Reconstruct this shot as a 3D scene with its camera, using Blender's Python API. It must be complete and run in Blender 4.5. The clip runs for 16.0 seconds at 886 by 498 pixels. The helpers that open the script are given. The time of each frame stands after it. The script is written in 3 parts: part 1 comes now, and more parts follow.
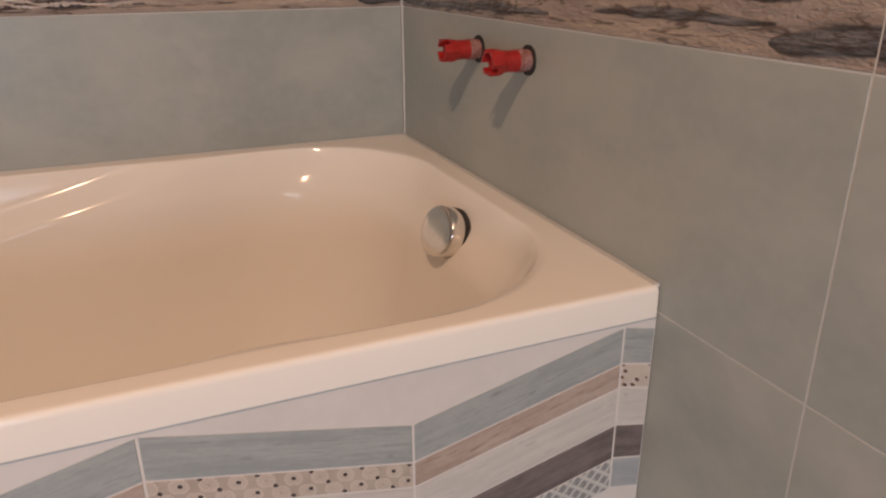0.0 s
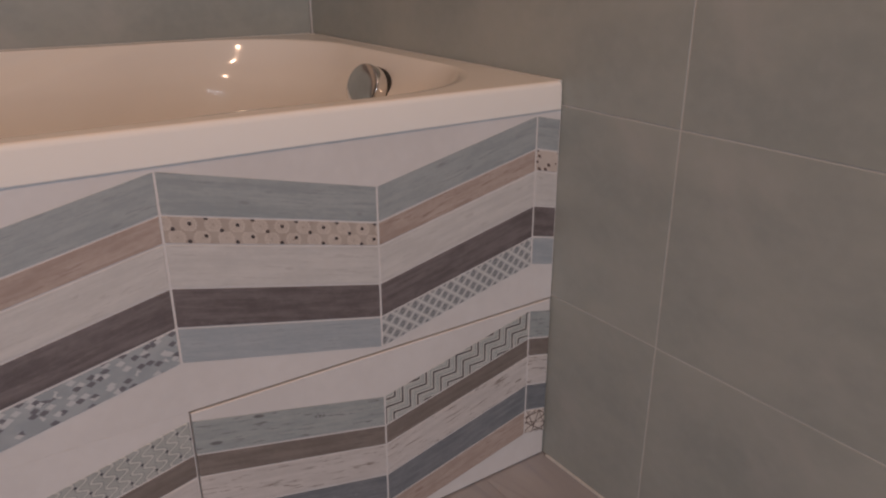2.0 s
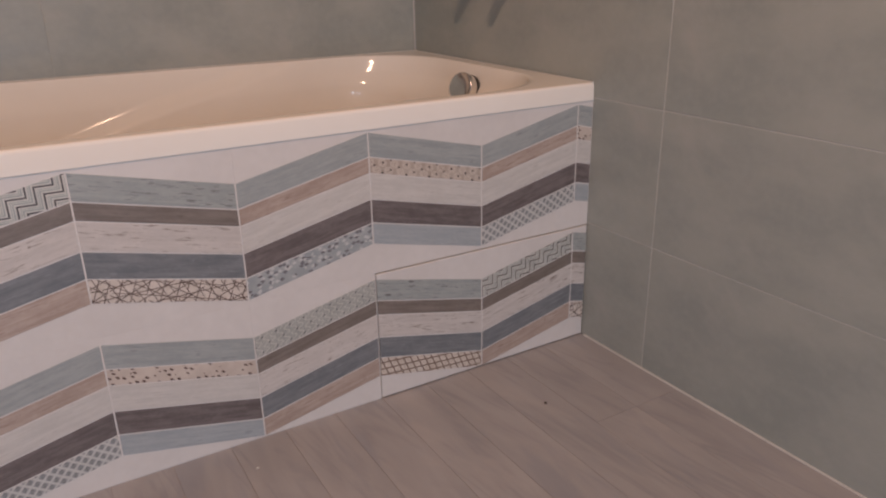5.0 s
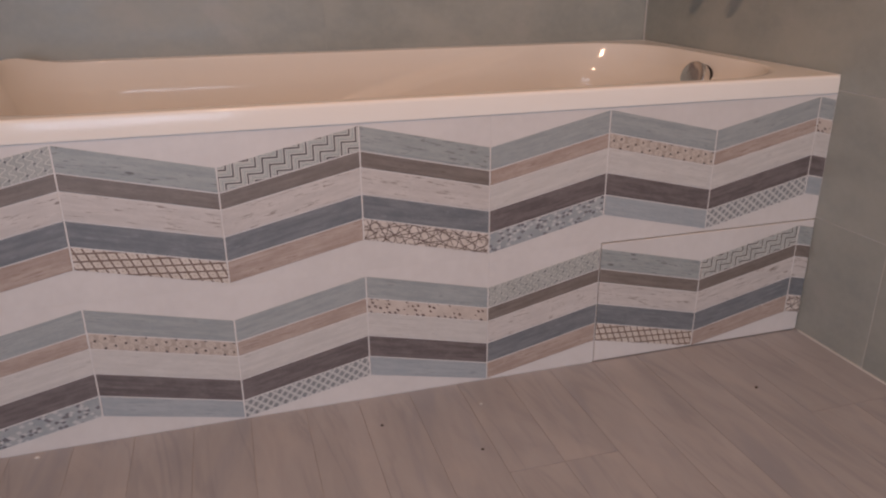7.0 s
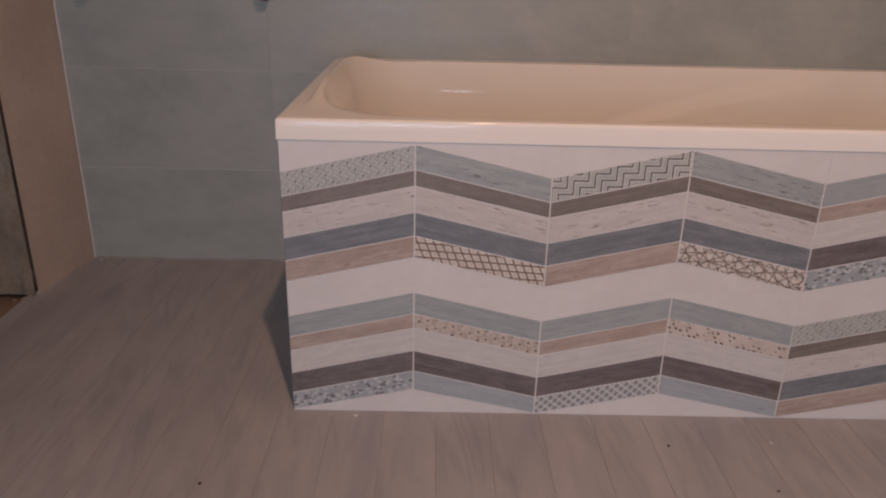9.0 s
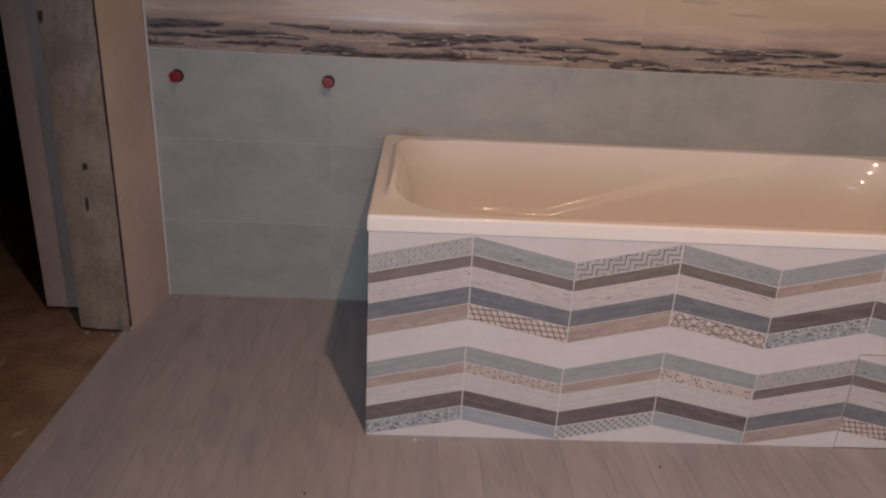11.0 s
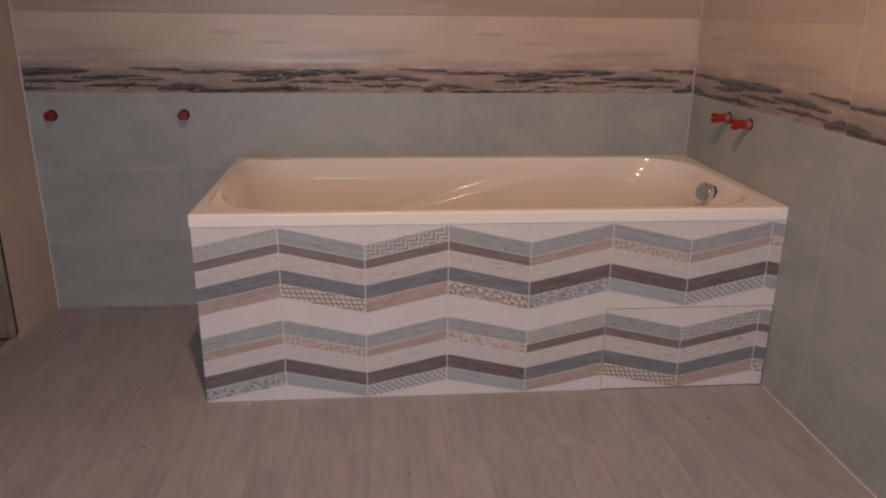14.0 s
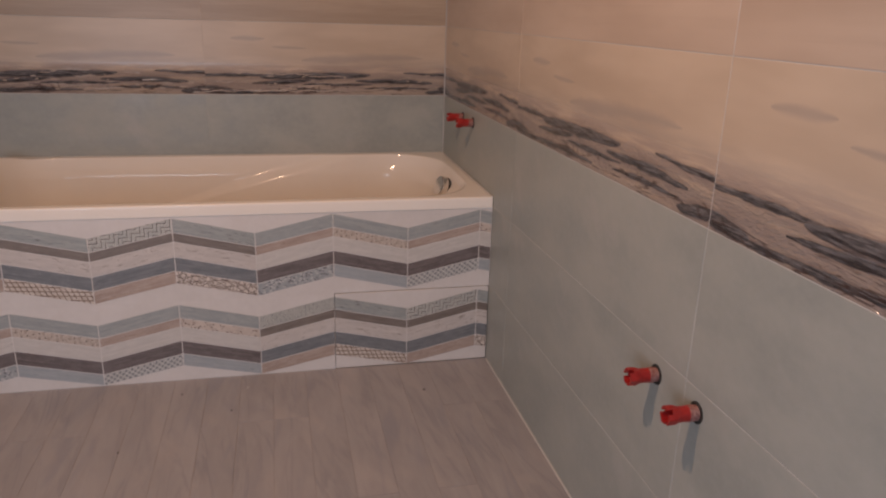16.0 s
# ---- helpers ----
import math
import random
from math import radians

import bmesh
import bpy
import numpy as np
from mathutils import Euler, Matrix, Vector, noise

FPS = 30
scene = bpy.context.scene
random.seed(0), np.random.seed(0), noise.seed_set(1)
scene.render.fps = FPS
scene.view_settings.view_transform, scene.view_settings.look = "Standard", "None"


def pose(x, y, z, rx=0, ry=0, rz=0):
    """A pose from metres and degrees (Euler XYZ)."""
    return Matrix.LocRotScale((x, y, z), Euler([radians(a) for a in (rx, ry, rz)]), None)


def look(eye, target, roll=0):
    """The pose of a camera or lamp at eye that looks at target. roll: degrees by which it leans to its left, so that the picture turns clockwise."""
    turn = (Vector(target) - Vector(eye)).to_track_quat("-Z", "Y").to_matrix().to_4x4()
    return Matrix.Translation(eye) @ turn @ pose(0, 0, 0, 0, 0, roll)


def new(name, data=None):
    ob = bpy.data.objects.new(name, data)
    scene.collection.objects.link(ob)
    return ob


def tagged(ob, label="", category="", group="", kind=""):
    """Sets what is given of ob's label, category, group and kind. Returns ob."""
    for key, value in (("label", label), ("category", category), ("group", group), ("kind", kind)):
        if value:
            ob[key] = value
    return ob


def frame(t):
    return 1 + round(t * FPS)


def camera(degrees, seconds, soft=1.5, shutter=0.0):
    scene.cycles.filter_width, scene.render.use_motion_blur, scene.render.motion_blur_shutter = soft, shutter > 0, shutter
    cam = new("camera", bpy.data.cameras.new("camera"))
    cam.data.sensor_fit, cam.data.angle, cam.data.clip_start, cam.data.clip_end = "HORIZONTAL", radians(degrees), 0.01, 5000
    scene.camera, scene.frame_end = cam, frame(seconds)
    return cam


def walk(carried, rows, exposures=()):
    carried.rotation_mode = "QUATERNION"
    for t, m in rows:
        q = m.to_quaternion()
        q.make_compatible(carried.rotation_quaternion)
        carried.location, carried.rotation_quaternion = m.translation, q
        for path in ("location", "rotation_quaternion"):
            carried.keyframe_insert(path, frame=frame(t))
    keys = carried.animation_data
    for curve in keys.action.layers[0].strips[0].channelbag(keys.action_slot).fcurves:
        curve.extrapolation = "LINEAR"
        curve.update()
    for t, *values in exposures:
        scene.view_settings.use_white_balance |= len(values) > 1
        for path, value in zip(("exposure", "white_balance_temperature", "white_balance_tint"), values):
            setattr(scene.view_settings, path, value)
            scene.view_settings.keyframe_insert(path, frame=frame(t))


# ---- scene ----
cam = camera(62.3, 16.0, soft=2.2)
PATH = [
    (0, (-0.481, -0.551, 0.888), (0.254, 1.16, 0.159), -0.2),
    (0.5, (-0.608, -0.592, 0.881), (0.264, 1.057, 0.16), 1.0),
    (1, (-0.67, -0.61, 0.826), (0.252, 1.012, 0.106), 0.8),
    (1.5, (-0.69, -0.657, 0.771), (0.279, 0.936, 0.047), 0.2),
    (2, (-0.664, -0.704, 0.713), (0.385, 0.838, -0.01), -0.1),
    (2.5, (-0.642, -0.796, 0.645), (0.441, 0.731, -0.059), -0.2),
    (3, (-0.694, -0.886, 0.6), (0.389, 0.645, -0.094), -0.2),
    (3.5, (-0.819, -0.931, 0.693), (0.262, 0.598, -0.009), -0.4),
    (4, (-0.924, -1.003, 0.747), (0.144, 0.536, 0.045), -0.6),
    (6.3, (-1.142, -1.232, 0.812), (-0.459, 0.504, 0.091), -0.8),
    (6.5, (-1.16, -1.215, 0.808), (-0.522, 0.538, 0.087), -0.6),
    (7, (-1.2, -1.22, 0.778), (-0.673, 0.573, 0.066), -0.4),
    (7.5, (-1.261, -1.218, 0.79), (-0.874, 0.602, 0.057), -0.1),
    (8, (-1.331, -1.212, 0.786), (-1.106, 0.634, 0.053), -0.2),
    (8.5, (-1.37, -1.204, 0.79), (-1.308, 0.651, 0.047), -0.3),
    (9, (-1.428, -1.222, 0.824), (-1.404, 0.64, 0.093), 1.4),
    (9.5, (-1.563, -1.267, 0.94), (-1.505, 0.588, 0.195), 2.8),
    (12, (-1.6, -1.695, 1.107), (-1.484, 0.168, 0.387), 2.6),
    (12.5, (-1.556, -1.763, 1.099), (-1.407, 0.094, 0.373), 2.3),
    (13, (-1.499, -1.852, 1.123), (-1.321, 0.002, 0.394), 1.9),
    (13.5, (-1.334, -1.925, 1.104), (-1.154, -0.035, 0.476), 0.3),
    (14, (-1.183, -1.962, 1.111), (-1.011, -0.069, 0.487), 0.7),
    (14.5, (-1.006, -1.928, 1.1), (-0.847, -0.035, 0.474), 0.2),
    (15, (-0.86, -1.948, 1.1), (-0.7, -0.052, 0.481), 0.7),
    (15.5, (-0.751, -2.095, 1.138), (-0.422, -0.22, 0.523), 1.5),
    (16, (-0.672, -2.215, 1.134), (-0.243, -0.36, 0.522), 1.7),
]
walk(cam, [(t, look(eye, target, roll)) for t, eye, target, roll in PATH], ((0.0, 0.33, 6530, 6), (1.0, -0.07, 6440, 8), (2.0, -0.22, 6290, 9), (3.0, 0.08, 6040, 6), (4.0, 0.08, 6190, 8), (6.5, 0.03, 6340, 11), (8.5, -0.09, 6540, 14), (9.5, -0.07, 6540, 14), (12.0, 0.07, 6340, 11), (13.0, 0.00, 6440, 12), (14.5, -0.20, 6690, 14), (16.0, -0.19, 6690, 13)))

# ---- world and lamps ----
world = bpy.data.worlds.new("world")
scene.world = world
world.use_nodes = True
world.node_tree.nodes["Background"].inputs[0].default_value = (0.5, 0.6, 0.75, 1)
world.node_tree.nodes["Background"].inputs[1].default_value = 0.0


def lamp(name, kind, place, watts, colour, size):
    data = bpy.data.lights.new(name, kind)
    data.energy, data.color = watts, colour
    if kind == "AREA":
        data.shape, data.size = "DISK", size
    else:
        data.shadow_soft_size = size
    ob = new(name, data)
    ob.matrix_world = place
    return ob


key = lamp("ceiling_downlight", "SPOT", look((-1.19, -1.36, 2.50), (-0.50, -0.45, 0.0)), 124, (1.0, 0.61, 0.40), 0.035)
key.data.spot_size, key.data.spot_blend = radians(124), 1.0
# added area lamp for cool fill; its source is unseen and assumed
fill = lamp("cool_fill_lamp", "AREA", look((-1.70, -3.32, 0.82), (-0.45, 0.0, 0.45)), 34, (0.72, 0.82, 1.0), 1.0)
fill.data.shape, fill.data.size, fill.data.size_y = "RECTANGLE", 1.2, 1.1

# ---- node helpers ----


class Node:
    """One value in a node tree, with arithmetic."""

    def __init__(self, tree, socket):
        self.tree, self.socket = tree, socket

    def op(self, kind, *others):
        n = self.tree.nodes.new("ShaderNodeMath")
        n.operation = kind
        for i, v in enumerate((self, *others)):
            if isinstance(v, Node):
                self.tree.links.new(v.socket, n.inputs[i])
            else:
                n.inputs[i].default_value = v
        return Node(self.tree, n.outputs[0])

    def __add__(self, o): return self.op("ADD", o)
    def __sub__(self, o): return self.op("SUBTRACT", o)
    def __mul__(self, o): return self.op("MULTIPLY", o)
    def __truediv__(self, o): return self.op("DIVIDE", o)
    def frac(self): return self.op("FRACT")
    def floor(self): return self.op("FLOOR")
    def abs(self): return self.op("ABSOLUTE")
    def sin(self): return self.op("SINE")
    def below(self, o): return self.op("LESS_THAN", o)
    def above(self, o): return self.op("GREATER_THAN", o)
    def max(self, o): return self.op("MAXIMUM", o)
    def min(self, o): return self.op("MINIMUM", o)
    def tri(self, period): return ((self / period).frac() - 0.5).abs() * period

    def ramp(self, a, b, lo=0.0, hi=1.0):
        n = self.tree.nodes.new("ShaderNodeMapRange")
        n.interpolation_type = "SMOOTHSTEP"
        self.tree.links.new(self.socket, n.inputs[0])
        for i, v in enumerate((a, b, lo, hi)):
            n.inputs[i + 1].default_value = v
        return Node(self.tree, n.outputs[0])


class Mat:
    """A node material in the thing's own metres."""

    def __init__(self, name, rough=0.5, metal=0.0, spec=0.5, coat=0.0):
        self.m = bpy.data.materials.new(name)
        self.m.use_nodes = True
        self.tree = self.m.node_tree
        self.bsdf = self.tree.nodes["Principled BSDF"]
        self.bsdf.inputs["Roughness"].default_value = rough
        self.bsdf.inputs["Metallic"].default_value = metal
        self.bsdf.inputs["Specular IOR Level"].default_value = spec
        self.bsdf.inputs["Coat Weight"].default_value = coat
        self.bsdf.inputs["Coat Roughness"].default_value = 0.06
        tc = self.tree.nodes.new("ShaderNodeTexCoord")
        self.place = tc.outputs["Object"]
        sep = self.tree.nodes.new("ShaderNodeSeparateXYZ")
        self.tree.links.new(self.place, sep.inputs[0])
        self.x, self.y, self.z = (Node(self.tree, s) for s in sep.outputs)
        lay = self.tree.nodes.new("ShaderNodeSeparateXYZ")
        self.tree.links.new(tc.outputs["UV"], lay.inputs[0])
        self.u, self.v = Node(self.tree, lay.outputs[0]), Node(self.tree, lay.outputs[1])
        self.random = Node(self.tree, self.tree.nodes.new("ShaderNodeObjectInfo").outputs["Random"])

    def vec(self, x, y, z):
        n = self.tree.nodes.new("ShaderNodeCombineXYZ")
        for i, v in enumerate((x, y, z)):
            if isinstance(v, Node):
                self.tree.links.new(v.socket, n.inputs[i])
            else:
                n.inputs[i].default_value = v
        return n.outputs[0]

    def spread(self, sx, sy, sz, shift=0.0):
        """Own coordinates, scaled, and shifted at random from piece to piece."""
        r = self.random * shift
        return self.vec(self.x * sx + r, self.y * sy + r, self.z * sz + r)

    def noise(self, where, scale=1.0, detail=4.0, rough=0.55, warp=0.0):
        n = self.tree.nodes.new("ShaderNodeTexNoise")
        self.tree.links.new(where, n.inputs["Vector"])
        n.inputs["Scale"].default_value, n.inputs["Detail"].default_value = scale, detail
        n.inputs["Roughness"].default_value, n.inputs["Distortion"].default_value = rough, warp
        return Node(self.tree, n.outputs[0])

    def cells(self, where, feature="F1", scale=1.0, colour=False, metric="EUCLIDEAN", jitter=1.0):
        n = self.tree.nodes.new("ShaderNodeTexVoronoi")
        n.feature, n.distance = feature, metric
        n.inputs["Randomness"].default_value = jitter
        self.tree.links.new(where, n.inputs["Vector"])
        n.inputs["Scale"].default_value = scale
        return Node(self.tree, n.outputs["Color" if colour else "Distance"])

    def rows(self, along):
        """Distance to unevenly spaced parallel lines."""
        n = self.tree.nodes.new("ShaderNodeTexVoronoi")
        n.voronoi_dimensions, n.feature = "1D", "DISTANCE_TO_EDGE"
        n.inputs["Scale"].default_value = 1.0
        self.tree.links.new(along.socket, n.inputs["W"])
        return Node(self.tree, n.outputs["Distance"])

    def mix(self, f, a, b):
        n = self.tree.nodes.new("ShaderNodeMix")
        n.data_type = "RGBA"
        for i, v in ((0, f), (6, a), (7, b)):
            if isinstance(v, Node):
                self.tree.links.new(v.socket, n.inputs[i])
            elif i:
                n.inputs[i].default_value = (*v, 1)
            else:
                n.inputs[i].default_value = v
        return Node(self.tree, n.outputs[2])

    def colour(self, c):
        if isinstance(c, Node):
            self.tree.links.new(c.socket, self.bsdf.inputs["Base Color"])
        else:
            self.bsdf.inputs["Base Color"].default_value = (*c, 1)
        return self

    def gloss(self, r):
        self.tree.links.new(r.socket, self.bsdf.inputs["Roughness"])
        return self

    def bump(self, h, depth=0.001, strength=1.0):
        n = self.tree.nodes.new("ShaderNodeBump")
        n.inputs["Strength"].default_value, n.inputs["Distance"].default_value = strength, depth
        self.tree.links.new(h.socket, n.inputs["Height"])
        self.tree.links.new(n.outputs[0], self.bsdf.inputs["Normal"])
        return self


# ---- materials ----
def m_blue_tile():
    k = Mat("grey_blue_tile", 0.42)
    n1 = k.noise(k.spread(5, 5, 9, 40), 1, 4, 0.6)
    n2 = k.noise(k.spread(60, 60, 60, 40), 1, 3)
    c = k.mix(n1.ramp(0.3, 0.72), (0.289, 0.314, 0.294), (0.362, 0.377, 0.347))
    c = k.mix(n2.ramp(0.35, 0.8, 0, 0.25), c, (0.40, 0.405, 0.40))
    smear = k.noise(k.vec(k.x * 7 + k.z * 6 + k.random * 40, k.random * 9, k.z * 4 - k.x * 2), 1, 4, 0.6)
    c = k.mix(smear.ramp(0.56, 0.74, 0, 0.35), c, (0.43, 0.42, 0.40))
    k.colour(c).gloss(n1.ramp(0.3, 0.7, 0.36, 0.5)).bump(n2, 0.0003, 0.3)
    return k.m


def m_deco_tile():
    """Glossy cream tile, printed with long slate streaks in its lower third."""
    k = Mat("streaked_glossy_tile", 0.07)
    u, v = k.x, k.z / 1.1
    wob = k.noise(k.vec(u * 4.5, 0.0, v * 14), 1, 4, 0.55) - 0.5
    fine = k.noise(k.vec(u * 18, 3.0, v * 230), 1, 5, 0.62)
    ragged = k.noise(k.vec(u * 24, 7.0, v * 90), 1, 5, 0.66)
    drops = k.noise(k.vec(u * 75, 11.0, v * 190), 1, 3, 0.6)
    swell = k.noise(k.vec(u * 9, 17.0, v * 30), 1, 4, 0.6).ramp(0.28, 0.72, 0.65, 1.45)
    wisp = k.noise(k.vec(u * 5, 9.0, v * 55), 1, 5, 0.6)
    cloud = k.noise(k.vec(u * 2.2, 5.0, v * 9), 1, 3)
    base = k.mix(cloud.ramp(0.3, 0.7), (0.489, 0.390, 0.296), (0.592, 0.485, 0.377))
    haze = v.ramp(0.15, 0.05) * wisp.ramp(0.34, 0.60)
    base = k.mix(haze * 0.7, base, (0.25, 0.225, 0.23))
    base = k.mix(v.ramp(0.125, 0.07) * wisp.ramp(0.25, 0.6, 0.25, 0.75), base, (0.319, 0.265, 0.237))
    c, dark = base, None
    for u0, u1, v0, v1, h in ((0.36, 0.84, 0.122, 0.132, 0.010), (0.10, 0.225, 0.190, 0.188, 0.005), (0.25, 0.38, 0.163, 0.162, 0.003), (-0.06, 0.25, 0.066, 0.068, 0.0040),
                              (0.20, 0.63, 0.062, 0.072, 0.0095), (0.57, 0.88, 0.050, 0.046, 0.0070), (0.36, 0.64, 0.034, 0.038, 0.0035), (0.04, 0.51, 0.008, 0.015, 0.0045),
                              (-0.08, 0.10, 0.024, 0.014, 0.0085), (0.85, 1.02, 0.012, 0.024, 0.0085), (0.76, 1.0, 0.078, 0.072, 0.0035), (0.17, 0.40, 0.040, 0.050, 0.0045), (0.60, 0.86, 0.022, 0.026, 0.0025)):
        f = (u - u0) / (u1 - u0)
        mid = f * (v1 - v0) + v0 + wob * 0.020 + (ragged - 0.5) * 0.004
        fat = (f * (f * -1.0 + 1.0)).max(0.0).op("POWER", 0.6) * 3.0 * h * swell
        rel = (v - mid) / (fat + 0.0004)
        some = fat.above(0.0006)
        soft = rel.abs().ramp(1.15, 0.75) * some
        if v0 > 0.1:
            c = k.mix(rel.abs().ramp(1.6, 0.1) * some * 0.42, c, (0.25, 0.225, 0.225))
            continue
        c = k.mix(rel.abs().ramp(2.2, 0.9) * some * fine.ramp(0.3, 0.6) * 0.6, c, (0.22, 0.17, 0.155))
        tone = k.mix((rel * 0.16 + fine * 2.2 - 0.78).ramp(-0.05, 0.75), (0.020, 0.019, 0.022), (0.21, 0.205, 0.215))
        c = k.mix(soft * fine.ramp(0.22, 0.40, 0.7, 1.0), c, tone)
        dark = soft if dark is None else dark.max(soft)
    # thin brown veins that wander along the streaks
    low = v.ramp(0.040, 0.030)
    for seed, level in ((21.0, 0.47), (33.0, 0.55)):
        flow = k.noise(k.vec(u * 4.2, seed, v * 34), 1, 4, 0.55, 0.6)
        line = (flow - level).abs().ramp(0.024, 0.004) * low * ragged.ramp(0.38, 0.50)
        c = k.mix(line * 0.7, c, (0.050, 0.030, 0.026))
    k.colour(c)
    raised = v.ramp(0.105, 0.055)
    k.gloss(v.ramp(0.07, 0.12, 0.08, 0.36))
    k.bump((ragged + drops * 0.25 + dark * 0.3) * raised, 0.012, 1.0)
    return k.m


def m_beige_tile():
    k = Mat("beige_banded_tile", 0.38)
    n1 = k.noise(k.vec(k.x * 1.2, k.random * 20, k.z * 16), 1, 4)
    n2 = k.noise(k.vec(k.x * 8, k.random * 20, k.z * 130), 1, 3)
    c = k.mix(n1.ramp(0.3, 0.7), (0.371, 0.287, 0.212), (0.464, 0.367, 0.275))
    k.colour(k.mix(n2.ramp(0.4, 0.8, 0, 0.4), c, (0.340, 0.260, 0.195)))
    return k.m


def m_cream_tile():
    k = Mat("plain_cream_tile", 0.34)
    cloud = k.noise(k.vec(k.x * 2.2, k.random * 9 + 5.0, k.z * 9), 1, 3)
    streak = k.noise(k.vec(k.x * 3, k.random * 20, k.z * 60), 1, 3)
    c = k.mix(cloud.ramp(0.3, 0.7), (0.474, 0.375, 0.298), (0.556, 0.450, 0.363))
    k.colour(k.mix(streak.ramp(0.45, 0.8, 0, 0.25), c, (0.391, 0.300, 0.233)))
    return k.m


def m_floor():
    k = Mat("grey_wood_look_floor_tile", 0.42)
    r = k.random * 30
    n1 = k.noise(k.vec(k.x * 14 + r, k.y * 2.4 + r, r), 1, 5, 0.6, 0.8)
    n2 = k.noise(k.vec(k.x * 90 + r, k.y * 5, r), 1, 4, 0.6)
    n3 = k.noise(k.vec(k.x * 9 + k.y * 2.5 + r, k.y * 3.2 + r, 2.0), 1, 5, 0.62, 0.4)
    blue = k.noise(k.vec(k.x * 15 - k.y * 1.6 + r, k.y * 2.2 - r, 5.0), 1, 3, 0.55, 0.3)
    vein = k.noise(k.vec(k.x * 11 + k.y * 1.2 + r, k.y * 1.3 + r, 7.0), 1, 4, 0.55, 0.9)
    c = k.mix(n1.ramp(0.25, 0.75), (0.304, 0.296, 0.307), (0.361, 0.350, 0.361))
    c = k.mix(n3.ramp(0.50, 0.74, 0, 0.42), c, (0.434, 0.398, 0.390))
    c = k.mix(n3.ramp(0.47, 0.27, 0, 0.40), c, (0.241, 0.243, 0.269))
    c = k.mix(blue.ramp(0.54, 0.70, 0, 0.42), c, (0.234, 0.245, 0.286))
    c = k.mix((vein - 0.5).abs().ramp(0.045, 0.0, 0, 0.26) * n3.ramp(0.62, 0.42), c, (0.171, 0.175, 0.197))
    c = k.mix(n2.ramp(0.52, 0.8, 0, 0.06), c, (0.191, 0.180, 0.180))
    k.colour(c).gloss(n3.ramp(0.2, 0.8, 0.38, 0.52)).bump(n2, 0.0003, 0.2)
    return k.m


def m_plain(name, a, b, rough=0.6, scale=8.0, fine=90.0, depth=0.0006, metal=0.0, spec=0.5):
    k = Mat(name, rough, metal, spec)
    n1 = k.noise(k.spread(scale, scale, scale, 10), 1, 5)
    n2 = k.noise(k.spread(fine, fine, fine, 10), 1, 3)
    k.colour(k.mix((n1 * 0.7 + n2 * 0.3).ramp(0.32, 0.68), a, b)).bump(n2, depth, 0.4)
    return k.m


def m_band(name, a, b, worn=None, amount=0.0, rough=0.42):
    """A glazed strip that looks like brushed wood, its grain along the strip."""
    k = Mat(name, rough)
    r = k.random * 50
    grain = k.noise(k.vec(k.u * 9 + r, r, k.v * 150), 1, 5, 0.62)
    blot = k.noise(k.vec(k.u * 24 + r, r, k.v * 60), 1, 5, 0.65)
    fine = k.noise(k.vec(k.u * 160 + r, r, k.v * 260), 1, 3, 0.6)
    c = k.mix((grain * 0.45 + blot * 0.4 + fine * 0.15).ramp(0.36, 0.64), a, b)
    rim = k.noise(k.vec(k.u * 30 + r, 4.0, k.v * 20), 1, 3)
    if worn:
        fleck = k.noise(k.vec(k.u * 34 + r, r, k.v * 330), 1, 3, 0.6)
        c = k.mix(fleck.ramp(0.56, 0.66) * blot.ramp(0.38, 0.58) * amount, c, worn)
        knot = k.cells(k.vec(k.u * 18 + r, r, k.v * 55), "F1", 1.0)
        c = k.mix(knot.ramp(0.16, 0.08) * rim.above(0.50) * amount, c, worn)
    k.colour(c).bump(grain * 0.6 + fine * 0.4, 0.0003, 0.4)
    return k.m


